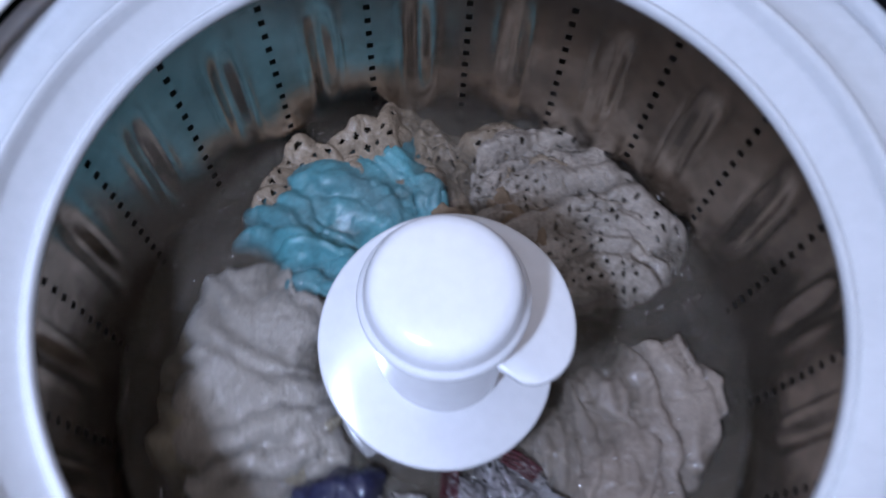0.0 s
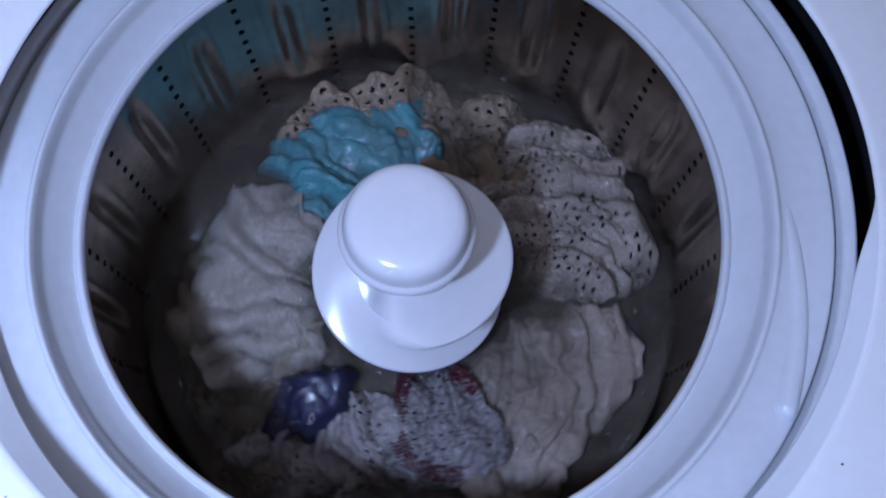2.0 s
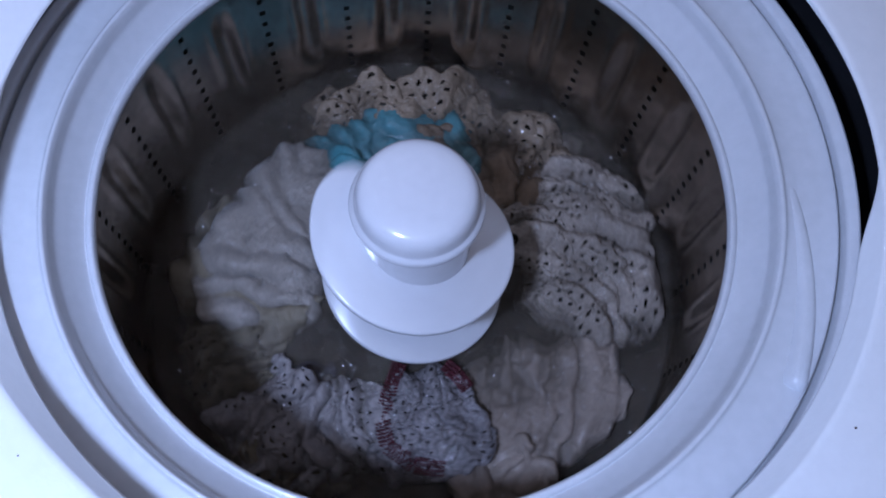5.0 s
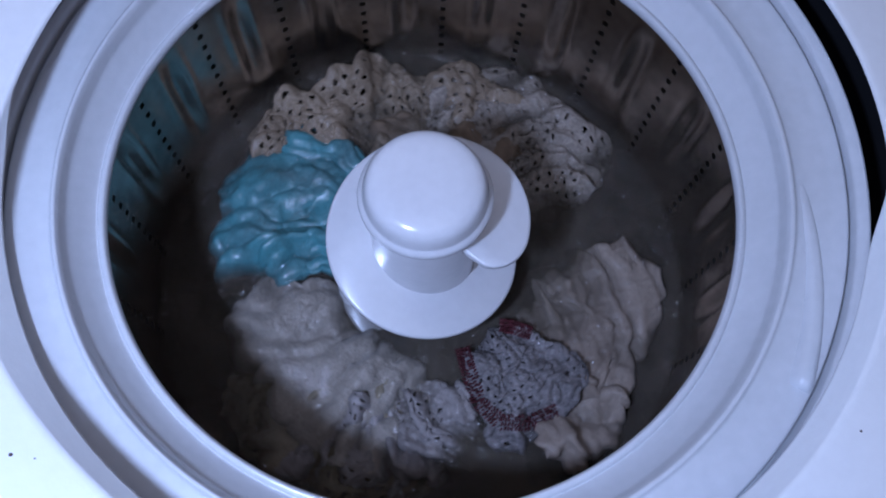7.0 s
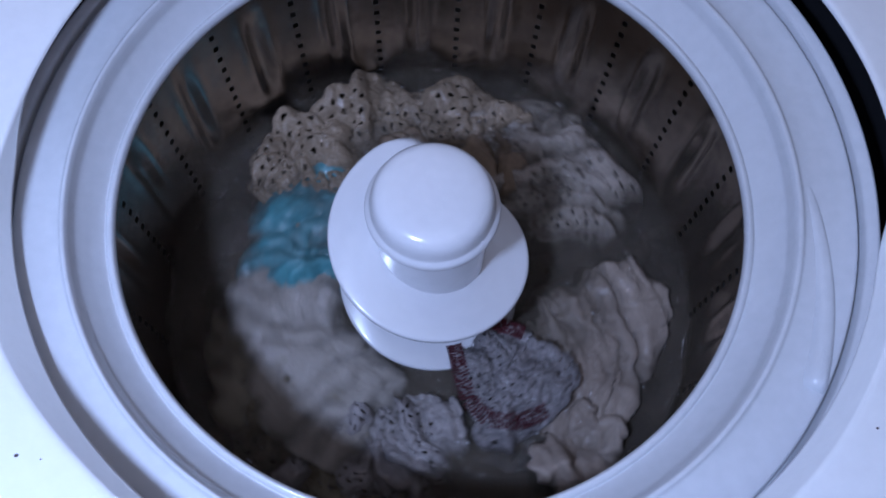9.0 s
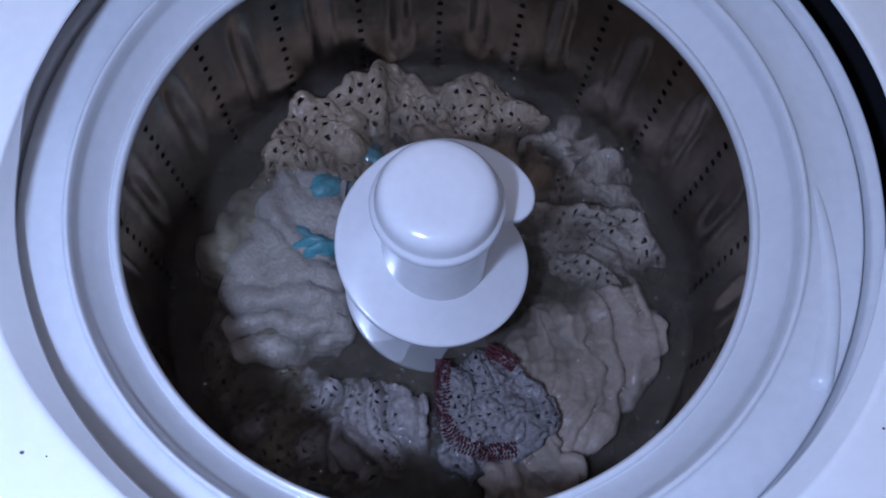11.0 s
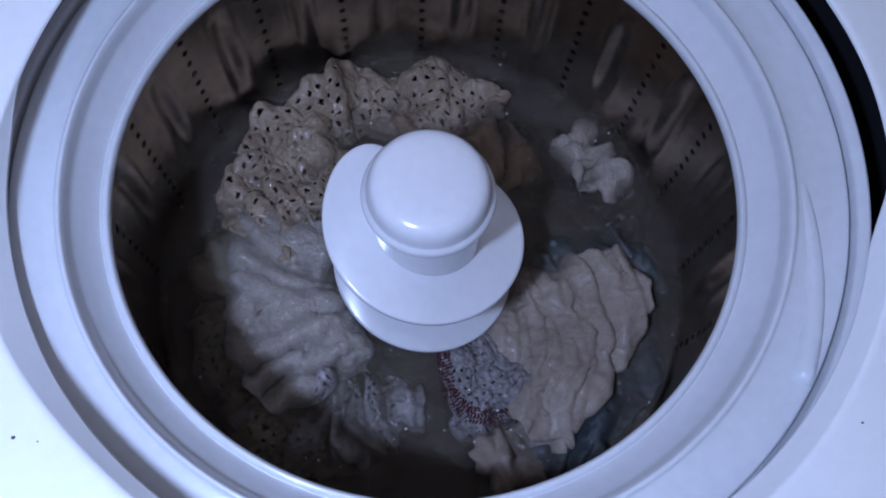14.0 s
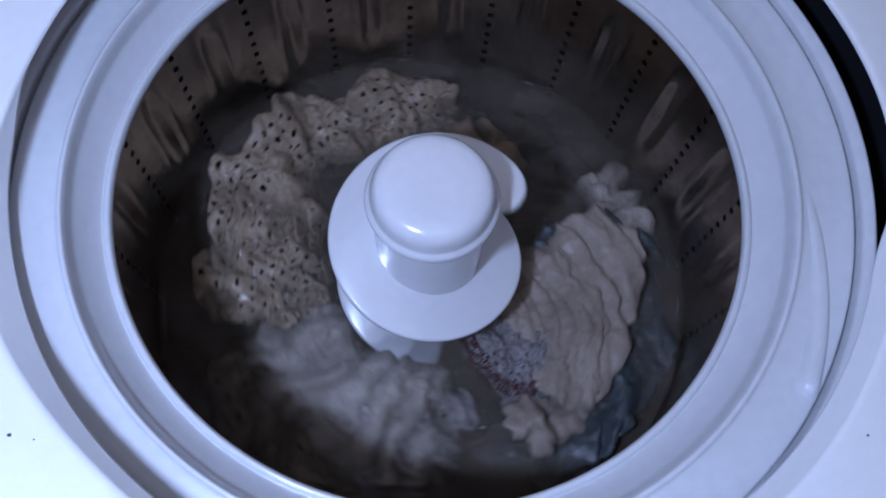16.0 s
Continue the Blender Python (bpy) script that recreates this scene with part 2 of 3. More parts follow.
# funnel-shaped ring over the basket
RING = rounded([(0.228, -0.034), (0.216, -0.020), (0.2075, -0.010), (0.2045, -0.0055), (0.2040, -0.0015), (0.2055, 0.0018), (0.2085, 0.0008), (0.2098, -0.0012), (0.212, 0.0014),
                (0.2165, 0.0068), (0.2208, 0.0130), (0.2226, 0.0160), (0.2240, 0.0235), (0.2254, 0.0266), (0.2272, 0.0268), (0.2292, 0.0245), (0.236, 0.0238), (0.2480, 0.0250), (0.2570, 0.0275),
                (0.2573, 0.0200), (0.2593, 0.0200), (0.2600, 0.0300), (0.2650, 0.0335), (0.2668, 0.032), (0.267, 0.015), (0.262, -0.01)], 0.0020)


def ring_wave(a, k, r, z):
    """The ring stands a little to the right of the basket's axis, and its outer flange further out at the back."""
    out = max(0, (r - 0.212) / 0.04)
    return r + out * (0.0035 * math.cos(a) + 0.006 * max(0, math.sin(a + 0.5)) ** 2), z


tub_ring = link("tub_ring", *lathe(RING, 240, wave=ring_wave), PLASTIC, washer, "white plastic ring with a stepped funnel profile")


def rib():
    """Raised bar that runs across the ring's slope."""
    bm = bmesh.new()
    a0, a1 = math.radians(-33.5), math.radians(-1)
    rows = []
    for i in range(25):
        t = i / 24
        a = a0 + (a1 - a0) * t
        r = 0.2545 - 0.021 * t
        z = 0.0312 - 0.0038 * t
        w, h = 0.0052 * (1 - 0.5 * t), 0.0052 * (1 - 0.85 * t)
        if i == 0:
            w, h = w * 0.8, h * 0.55
        rows.append([bm.verts.new(((r + dx * w) * math.cos(a), (r + dx * w) * math.sin(a), z - 0.0045 + dz * h)) for dx, dz in
                     ((-1.5, -0.5), (-1.15, 0.15), (-0.8, 0.72), (-0.35, 0.97), (0.35, 0.97), (0.8, 0.72), (1.15, 0.15), (1.5, -0.5))])
    for p, q in zip(rows, rows[1:]):
        for k in range(7):
            bm.faces.new((p[k], p[k + 1], q[k + 1], q[k]))
    bm.faces.new(rows[0][::-1])
    bm.faces.new(rows[-1])
    bmesh.ops.recalc_face_normals(bm, faces=bm.faces)
    return part("rib", bm, PLASTIC, tub_ring, smooth=True)


rib()


def basket():
    """Perforated steel basket: columns of holes with an upright embossed rib between them."""
    sectors, per = 20, 22
    step = 360 / sectors
    marks = [0, 0.58, 1.1] + [1.1 + (step - 2.2) * k / (per - 6) for k in range(1, per - 6)] + [step - 1.1, step - 0.58]
    angles = [s * step + m - 1.5 for s in range(sectors) for m in marks]
    hole_z = [-0.03 - 0.0135 * k for k in range(13)]
    zs = sorted({round(z, 5) for h in hole_z for z in (h + 0.0026, h - 0.0026, h + 0.006)} | {-0.012} | {-0.205 - 0.01 * k for k in range(16)}, reverse=True)
    verts, faces, n, m = [], [], len(zs), len(marks)
    for i, a in enumerate(angles):
        k = (a + 1.5) % step
        for z in zs:
            d = (k - step / 2) / 1.75
            fall = min(1, max(0, (-0.036 - z) / 0.05)) * min(1, max(0, (z + 0.175) / 0.06))
            r = 0.2295 + 0.0062 * math.exp(-d * d) * fall * (3 - 2 * fall) * fall - 0.0052 * math.exp(-((abs(d) - 1.5) / 0.55) ** 2) * fall * 0.5
            r += 0.0008 * noise.noise(Vector((a * 0.05, z * 12, 3)))
            ra = math.radians(a)
            verts.append((r * math.cos(ra), r * math.sin(ra), z))
    tot = len(angles)
    for i in range(tot):
        near_hole = i % m in (0, m - 1)
        for k in range(n - 1):
            mid = (zs[k] + zs[k + 1]) / 2
            if near_hole and any(abs(mid - h) < 0.0015 for h in hole_z):
                continue
            faces.append((i * n + k, i * n + k + 1, ((i + 1) % tot) * n + k + 1, ((i + 1) % tot) * n + k))
    b = link("wash_basket", verts, faces, STEEL, washer, "dark stainless steel wash basket with columns of holes")
    return b


wash_basket = basket()
link("outer_tub", *lathe(rounded([(0.262, -0.012), (0.252, -0.02), (0.246, -0.04), (0.246, -0.38), (0.02, -0.4)], 0.01), 96), TUB, washer, "dark plastic outer tub")
# Black sheet in place of the shade inside the open gap round the ring.
link("gap_shade", *lathe([(0.31, ZD - 0.014), (0.312, 0.0), (0.262, -0.02)], 96), SHADE_AND_CORD, washer)

# ---- agitator ----
agitator = tagged(new("agitator"), "white plastic agitator with a spiral fin and domed cap")
agitator.parent = washer
BARREL = rounded([(0.041, -0.03), (0.0405, -0.04), (0.0415, -0.1), (0.043, -0.2), (0.05, -0.3), (0.09, -0.37)], 0.004)
link("barrel", *lathe(BARREL, 96), GLOSS, agitator)
CAP = [(0.0, 0.0015), (0.012, 0.0014), (0.024, 0.001), (0.032, 0.0), (0.0365, -0.0018), (0.0395, -0.0048), (0.0413, -0.0095), (0.0424, -0.0145), (0.0428, -0.0165), (0.0436, -0.0178),
       (0.0456, -0.0192), (0.0464, -0.0215), (0.0462, -0.0245), (0.0448, -0.0268), (0.0425, -0.0285), (0.0415, -0.031)]
link("cap", *lathe(CAP, 128), GLOSS, agitator, "domed glossy cap with a rolled rim")


def fin():
    """Spiral fin that winds down the barrel from a rounded tip."""
    turns, pitch, z0 = 2.6, 0.087, -0.046
    steps = int(turns * 96)
    section = [(0.0, 0.0026), (0.5, 0.0026), (0.94, 0.0025), (0.985, 0.0021), (1.0, 0.0008), (1.0, -0.0016), (0.98, -0.0032), (0.9, -0.004), (0.5, -0.0045), (0.0, -0.005)]
    verts, faces, n = [], [], len(section)
    for i in range(steps + 1):
        a = 2 * math.pi * turns * i / steps
        deg = math.degrees(a)
        grow = min(1, deg / 34)
        r1 = 0.046 + (0.0765 - 0.046) * math.sqrt(max(0, 1 - (1 - grow) ** 2))
        z = z0 - pitch * max(0, deg - 12) / 360
        for u, dz in section:
            r = 0.038 + (r1 - 0.038) * u
            verts.append((r * math.cos(a), r * math.sin(a), z + dz - 0.10 * (r - 0.04)))
    for i in range(steps):
        for k in range(n - 1):
            faces.append((i * n + k, i * n + k + 1, (i + 1) * n + k + 1, (i + 1) * n + k))
    faces.append(tuple(range(n))[::-1])
    faces.append(tuple(steps * n + k for k in range(n)))
    return link("fin", verts, faces, GLOSS, agitator, "spiral fin with a rounded tip")


fin()

# ---- water ----
wv, wf = [], []
RS, AS = 56, 200
for k in range(RS + 1):
    r = 0.03 + (0.229 - 0.03) * k / RS
    for i in range(AS):
        a = 2 * math.pi * i / AS
        p = Vector((r * math.cos(a), r * math.sin(a), 0))
        h = 0.0022 * noise.noise(p * 38) + 0.0014 * noise.noise(p * 90 + Vector((5, 1, 2))) + 0.0006 * noise.noise(p * 220)
        wv.append((p.x, p.y, h))
wf = [(k * AS + i, (k + 1) * AS + i, (k + 1) * AS + (i + 1) % AS, k * AS + (i + 1) % AS) for k in range(RS) for i in range(AS)]
water = tagged(link("water", wv, wf, WATER), "murky grey-brown wash water with small ripples", "water", kind="structure")
for k, depth in enumerate((0.0015, 0.005, 0.010, 0.016, 0.025)):
    link("murk", [(x, y, 0.6 * z - depth) for x, y, z in wv], wf, MURK[k], water, "cloudy grey-brown water below the surface")
water.location = (0, 0, ZW)


# ---- laundry ----
def ridged(x, y, z):
    return 1 - 2 * abs(noise.noise(Vector((x, y, z))))


def billow(x, y, z):
    """Rounded folds with narrow creases between them."""
    return 3.2 * math.sqrt(noise.noise(Vector((x, y, z))) ** 2 + 0.0015) - 0.55


def sheet(name, mat, r0, r1, span, seed, parent=None, folds=42.0, fold_h=0.006, lump=0.010, swirl=0.0, ruffle=0.0, ruffle_n=9,
          edge=0.017, wobble=0.10, hole=0.0, base=0.004, cell=0.0024, crumple=0.003, bare=-0.15, stretch=0.26, pleat=0.0, pleat_n=90.0, stray=1.0, sink=0.0, hem_name=""):
    """A soaked cloth draped round the agitator: radii r0 to r1 over span degrees about angle 0. Folds run outwards and swirl bends them.
    ruffle raises the outer hem in waves. hole: spacing of eyelets, which go right through, save where the cloth is bare of them. stray: how far folds wander; sink: how deep the inner edge hangs."""
    rc, width = (r0 + r1) / 2, math.radians(span) * (r0 + r1) / 2
    nu, nv = max(8, int((r1 - r0) / cell)), max(8, int(width / cell))
    verts, keep, faces = [], [], []
    for i in range(nu + 1):
        u = i / nu * 2 - 1
        for j in range(nv + 1):
            v = j / nv * 2 - 1
            rim = (abs(u) ** 4 + abs(v) ** 4) ** 0.25       # 0 in the middle, 1 and more at the hem
            k = 1 / max(1, (abs(u) ** 3.2 + abs(v) ** 3.2) ** (1 / 3.2))
            side = Vector((u, v, 0)).normalized() if (u or v) else Vector((1, 0, 0))
            s = k * (1 + wobble * rim * rim * (1.3 * noise.noise(side * 1.6 + Vector((seed, 0, 0))) + 0.45 * noise.noise(side * 4.5 + Vector((0, seed, 0))) + 0.1 * noise.noise(side * 12 + Vector((0, 0, seed)))))
            pu, pv = u * s, v * s
            r = rc + pu * (r1 - r0) / 2
            ang = pv * width / 2 / rc
            p = Vector((r * math.cos(ang), r * math.sin(ang), 0))
            warp = stray * 0.016 * noise.noise(p * 26 + Vector((seed, 1, 0))) + stray * 0.004 * noise.noise(p * 60 + Vector((seed, 2, 0)))
            t = rc * ang + swirl * (r - r0) + warp
            f, g = folds, folds * stretch
            big = billow(t * f, r * g, seed * 3.7)
            mid = billow(t * f * 2.3 + 5, r * g * 2.3, seed * 1.9)
            small = ridged(p.x * 95, p.y * 95, seed * 2.3)
            h = base + lump * noise.noise(p * 24 + Vector((0, seed * 5.1, 0))) + fold_h * (big + 0.55 * mid) + crumple * 0.5 * small + crumple * 0.28 * billow(p.x * 170, p.y * 170, seed * 4.1)
            h += 0.0010 * noise.noise(p * 260 + Vector((seed, 0, 3)))
            if sink:
                h -= sink * max(0, (0.75 - u) / 1.75) ** 1.4
            if pleat:       # rounded pleats that lean over one another
                q = (t + 0.5 * warp) * pleat_n / 6.283 + 0.9 * noise.noise(Vector((t * 24, r * 11, seed + 2)))
                q -= math.floor(q)
                step = abs(math.sin(math.pi * q ** 1.5)) ** 0.75
                h += pleat * (step - 0.6) * min(1, max(0.15, 0.7 + 1.2 * noise.noise(Vector((t * 20, r * 12, seed + 3))))) * min(1, 0.45 + 0.8 * (u + 1) / 2)
            if ruffle:
                out = max(0, (u + 0.2) / 1.2)
                ph = ruffle_n * pv * 1.6 + 140 * warp
                h += ruffle * out * (0.6 + 0.8 * math.sin(ph))
                r += 0.010 * out * math.cos(ph)
            hem = 0.5 + 0.9 * noise.noise(side * 1.1 + Vector((seed * 2, 4, 0)))       # some stretches of the hem lie on top, others sink away
            fall = max(0, (rim - 0.35 - 0.4 * (1 - hem)) / 0.65)
            h -= edge * (0.35 + 1.5 * max(0, hem)) * fall * fall
            r2 = min(r + 0.004 * noise.noise(p * 70 + Vector((seed, 7, 0))) + 0.35 * fold_h * mid, 0.2265)
            a2 = ang + (0.005 * noise.noise(p * 70 + Vector((seed, 0, 9))) + 0.5 * fold_h * noise.noise(Vector((t * f + 3, r * g, seed)))) / r
            verts.append((r2 * math.cos(a2), r2 * math.sin(a2), h))
            keep.append((pu * (r1 - r0) / 2, rc * ang, noise.noise(p * 28 + Vector((seed, seed, 5)))))
    for i in range(nu):
        for j in range(nv):
            a = i * (nv + 1) + j
            if hole:
                x, y, plain = keep[a]
                row = math.floor(x / hole)
                fx, fy = x / hole - row - 0.5, (y / hole + 0.5 * (row % 2)) % 1 - 0.5
                if fx * fx + fy * fy * 0.8 < 0.030 and plain > bare:
                    continue
            faces.append((a, a + 1, a + nv + 2, a + nv + 1))
    ob = link(name, verts, faces, mat, parent)
    mod = ob.modifiers.new("thickness", "SOLIDIFY")
    mod.thickness, mod.offset = 0.0016, -1
    if hem_name:
        line = verts[nu * (nv + 1) + nv // 16:(nu + 1) * (nv + 1) - nv // 16]
        tube = [(x + c * 0.0011 * x / 0.2, y + c * 0.0011 * y / 0.2, z + d * 0.0011) for x, y, z in line for c, d in ((1, 0), (0.3, 0.95), (-0.8, 0.6), (-0.8, -0.6), (0.3, -0.95))]
        link(hem_name, tube, [(5 * i + k, 5 * i + (k + 1) % 5, 5 * i + 5 + (k + 1) % 5, 5 * i + 5 + k) for i in range(len(line) - 1) for k in range(5)], mat, ob, "rolled and stitched hem")
    return ob


def cloth(name, label, *args, **kw):
    return tagged(sheet(name, *args, **kw), label, "laundry", group="laundry in the tub")


towel = cloth("towel", "white terry towel, soaked and folded in pleats", TERRY, 0.080, 0.190, 76, 1, folds=20, fold_h=0.004, lump=0.010, swirl=0.3, base=0.001, wobble=0.13, stretch=0.10, pleat=0.013, pleat_n=230, crumple=0.0035, stray=0.5, edge=0.030, hem_name="hem")
turquoise = cloth("turquoise_cloth", "bright turquoise cotton cloth, soaked and crumpled", TURQ, 0.070, 0.198, 74, 2, folds=30, fold_h=0.006, lump=0.010, swirl=-0.5, base=0.0015, wobble=0.24, crumple=0.003, stretch=0.3, pleat=0.005, pleat_n=420, edge=0.026, hem_name="hem")
cream = cloth("eyelet_tablecloth", "cream cotton cloth with rows of eyelets and a ruffled hem", CREAM, 0.125, 0.212, 92, 3, folds=24, fold_h=0.008, lump=0.009, ruffle=0.009, ruffle_n=7, hole=0.0092, base=0.009, cell=0.0012, wobble=0.16, crumple=0.003, stretch=0.7, sink=0.030, hem_name="hem")
napkin = cloth("eyelet_napkin", "cream eyelet napkin, folded over itself in the water", CREAM, 0.095, 0.205, 50, 13, folds=26, fold_h=0.008, lump=0.010, swirl=0.7, hole=0.0092, base=0.001, cell=0.0012, wobble=0.22, crumple=0.003, stretch=0.5, sink=0.010, edge=0.024)
tan_cloth = cloth("tan_cloth", "tan brown cotton cloth, soaked, close to the agitator", TAN, 0.075, 0.165, 60, 14, folds=30, fold_h=0.009, lump=0.014, swirl=-0.6, base=0.0, wobble=0.25)
yellow_cloth = cloth("yellowed_cloth", "yellowish white cloth, just under the water", YELLOW, 0.085, 0.2, 60, 15, folds=22, fold_h=0.007, lump=0.010, swirl=0.4, base=-0.003, wobble=0.25)
knit = cloth("white_knit", "white open-knit cloth, bunched at the water's edge", LILAC, 0.125, 0.205, 30, 16, folds=36, fold_h=0.009, lump=0.016, hole=0.0072, base=0.001, cell=0.0015, wobble=0.3, crumple=0.004, hem_name="edging")
lace = cloth("lace_blouse", "greyish white lace blouse, bunched in the water", GREYLACE, 0.095, 0.215, 64, 4, folds=30, fold_h=0.008, lump=0.012, swirl=0.9, hole=0.0080, base=0.0, cell=0.0014, wobble=0.2, bare=-0.12, crumple=0.004, edge=0.024, hem_name="edging")
shirt = cloth("beige_shirt", "beige cotton shirt, soaked, with long fanned folds", BEIGE, 0.083, 0.203, 66, 5, folds=24, fold_h=0.0042, lump=0.008, swirl=1.7, base=0.0015, wobble=0.17, stretch=0.09, pleat=0.0032, pleat_n=380, crumple=0.003, stray=0.8, sink=0.014, edge=0.020, hem_name="hem")
shirt_tail = cloth("pale_cloth", "pale beige cloth, crumpled beside the shirt", BEIGE, 0.16, 0.215, 26, 6, folds=50, fold_h=0.007, lump=0.014, base=0.004, wobble=0.3, crumple=0.004)
mat_piece = cloth("crochet_doily", "grey round crochet doily with a dark red border", CROCHET, 0.082, 0.172, 40, 7, folds=26, fold_h=0.005, lump=0.012, hole=0.0066, base=0.007, cell=0.0013, wobble=0.10, crumple=0.005, bare=-0.1, edge=0.010)
navy = cloth("navy_cloth", "dark navy blue cloth, half under water", NAVY, 0.095, 0.165, 24, 8, folds=50, fold_h=0.006, lump=0.012, base=0.001, wobble=0.3)
sock = cloth("lilac_sock", "lilac white knitted sock, twisted in the water", LILAC, 0.1, 0.18, 34, 9, folds=46, fold_h=0.008, lump=0.014, swirl=-0.8, base=0.002, wobble=0.32, crumple=0.004, hole=0.0072, cell=0.0015, bare=0.0, hem_name="cuff")
slate = cloth("slate_cloth", "dark slate green cloth, wet and shiny", SLATE, 0.09, 0.222, 85, 10, folds=24, fold_h=0.006, lump=0.012, swirl=1.3, base=0.002, wobble=0.16, crumple=0.004)
frill = cloth("white_frill", "small white frilled cloth near the basket wall", GREYLACE, 0.165, 0.212, 24, 11, folds=60, fold_h=0.005, lump=0.014, ruffle=0.006, ruffle_n=5, base=0.002, wobble=0.3)
dull = cloth("shaded_lace_cloth", "cream lace cloth, mostly under water, its colour darkened as in shade", DULL, 0.13, 0.215, 60, 12, folds=40, fold_h=0.006, lump=0.012, hole=0.009, base=-0.004, cell=0.0016, wobble=0.25)


def trim(owner, way, n):
    """Dark red border: a narrow knitted band of small slanting stitches, laid on the doily along a line of (radius, angle)."""
    bm = bmesh.new()
    grid = {}
    for v in owner.data.vertices:
        key = (round(v.co.x / 0.005), round(v.co.y / 0.005))
        grid[key] = max(grid.get(key, -1), v.co.z)
    for i in range(n):
        q = i / (n - 1) * (len(way) - 1)
        k = min(int(q), len(way) - 2)
        (ra, aa), (rb, ab) = way[k], way[k + 1]
        r, a = ra + (rb - ra) * (q - k), math.radians(aa + (ab - aa) * (q - k))
        c = Vector((r * math.cos(a), r * math.sin(a), 0))
        along = Vector((rb * math.cos(math.radians(ab)) - ra * math.cos(math.radians(aa)), rb * math.sin(math.radians(ab)) - ra * math.sin(math.radians(aa)), 0)).normalized()
        across = Vector((-along.y, along.x, 0))
        head = math.degrees(math.atan2(across.y, across.x))
        for d in (-0.0048, -0.0016, 0.0016, 0.0048):
            p = c + across * d
            z = max(grid.get((round(p.x / 0.005), round(p.y / 0.005)), 0.006), 0.004) + 0.0008
            m = pose(p.x, p.y, z, 0, 0, head + (28 if d > 0 else -28)) @ Matrix.Diagonal((0.0024, 0.0011, 0.0014, 1))
            bmesh.ops.create_icosphere(bm, subdivisions=1, radius=1, matrix=m)
    return part("red_border", bm, RED, owner, "dark red knitted border", smooth=True)


trim(mat_piece, [(0.08, -15), (0.1, -17), (0.125, -18), (0.148, -14), (0.16, -6), (0.165, 2)], 44)
trim(mat_piece, [(0.084, 12), (0.094, 16), (0.108, 18)], 14)

# ---- glints and bubbles on the water ----
glint_bm = bmesh.new()
# Beads take the place of lamp glints on wavelets, some of real bubbles.
for k in range(240):
    c = random.choice(((0.19, 20), (0.2, 175), (0.17, 60), (0.15, -60), (0.19, 110), (0.14, -100), (0.2, -20)))
    r, a = c[0] + random.gauss(0, 0.022), math.radians(c[1] + random.gauss(0, 20))
    r = min(max(r, 0.09), 0.222)
    size = random.uniform(0.0002, 0.0006) * (1.7 if random.random() < 0.15 else 1)
    bmesh.ops.create_icosphere(glint_bm, subdivisions=1, radius=size, matrix=Matrix.Translation((r * math.cos(a), r * math.sin(a), random.uniform(0.0005, 0.002))))
bubbles = tagged(part("bubbles", glint_bm, GLINT_FOAM, smooth=True), "tiny white beads for the glints and few bubbles on the wash water", "bubbles", kind="stuff")

# ---- lint on the enamel ----
for x, y, s in ((-0.2005, -0.1783, 0.0013), (0.285, -0.1, 0.0009), (0.2192, -0.1677, 0.0009), (-0.1887, -0.1801, 0.0006)):
    bm = bmesh.new()
    bmesh.ops.create_icosphere(bm, subdivisions=1, radius=s)
    bmesh.ops.scale(bm, vec=(1, 0.8, 0.5), verts=bm.verts)
    lint = tagged(part("lint_speck", bm, SPECK), "tiny dark lint speck on the white deck", "speck", group="lint specks")
    lint.location = (x, y, ZD + 0.0006)

# ---- how things move ----
# seconds at which the wash stroke rests, by turns clockwise and anticlockwise
RESTS = [0.22, 0.95, 1.74, 2.47, 3.28, 4.02, 4.8, 5.56, 6.38, 7.05, 7.92, 8.6, 9.42, 10.1, 10.9, 11.7, 12.5, 13.2, 13.98, 14.72, 15.5, 16.25]


def between(t, table):
    for p, q in zip(table, table[1:]):
        if t <= q[0]:
            k = max(0, (t - p[0]) / (q[0] - p[0]))
            return [a + (b - a) * k for a, b in zip(p[1:], q[1:])]
    return list(table[-1][1:])


def wash(ob, clockwise, anticlockwise, depth, lead=0.0):
    """Keys a cloth that swings with the strokes. clockwise, anticlockwise: (seconds, angle) of its rests; depth: (seconds, height, shift outwards)."""
    rows = []

    def put(t, a):
        z, out = between(t, depth)
        ra = math.radians(a)
        rows.append((t, pose(out * math.cos(ra), out * math.sin(ra), ZW + z, 0, 0, a)))

    first = between(0, clockwise)[0]
    put(0, first + 0.28 * (between(0.9, anticlockwise)[0] - first))
    for k, t in enumerate(RESTS):
        table = anticlockwise if k % 2 else clockwise
        a, b = between(t - 0.12, table)[0], between(t + 0.12, table)[0]
        turn = 1.5 if k % 2 else -1.5
        if t + 0.12 <= 16.0:
            put(t - 0.1 + lead, a - turn)
            put(t + 0.12 + lead, b + turn)
        else:
            last = rows[-1]
            start = between(15.6, clockwise)[0]
            put(16.0, start + 0.85 * (between(16.2, anticlockwise)[0] - start))
    walk(ob, rows)


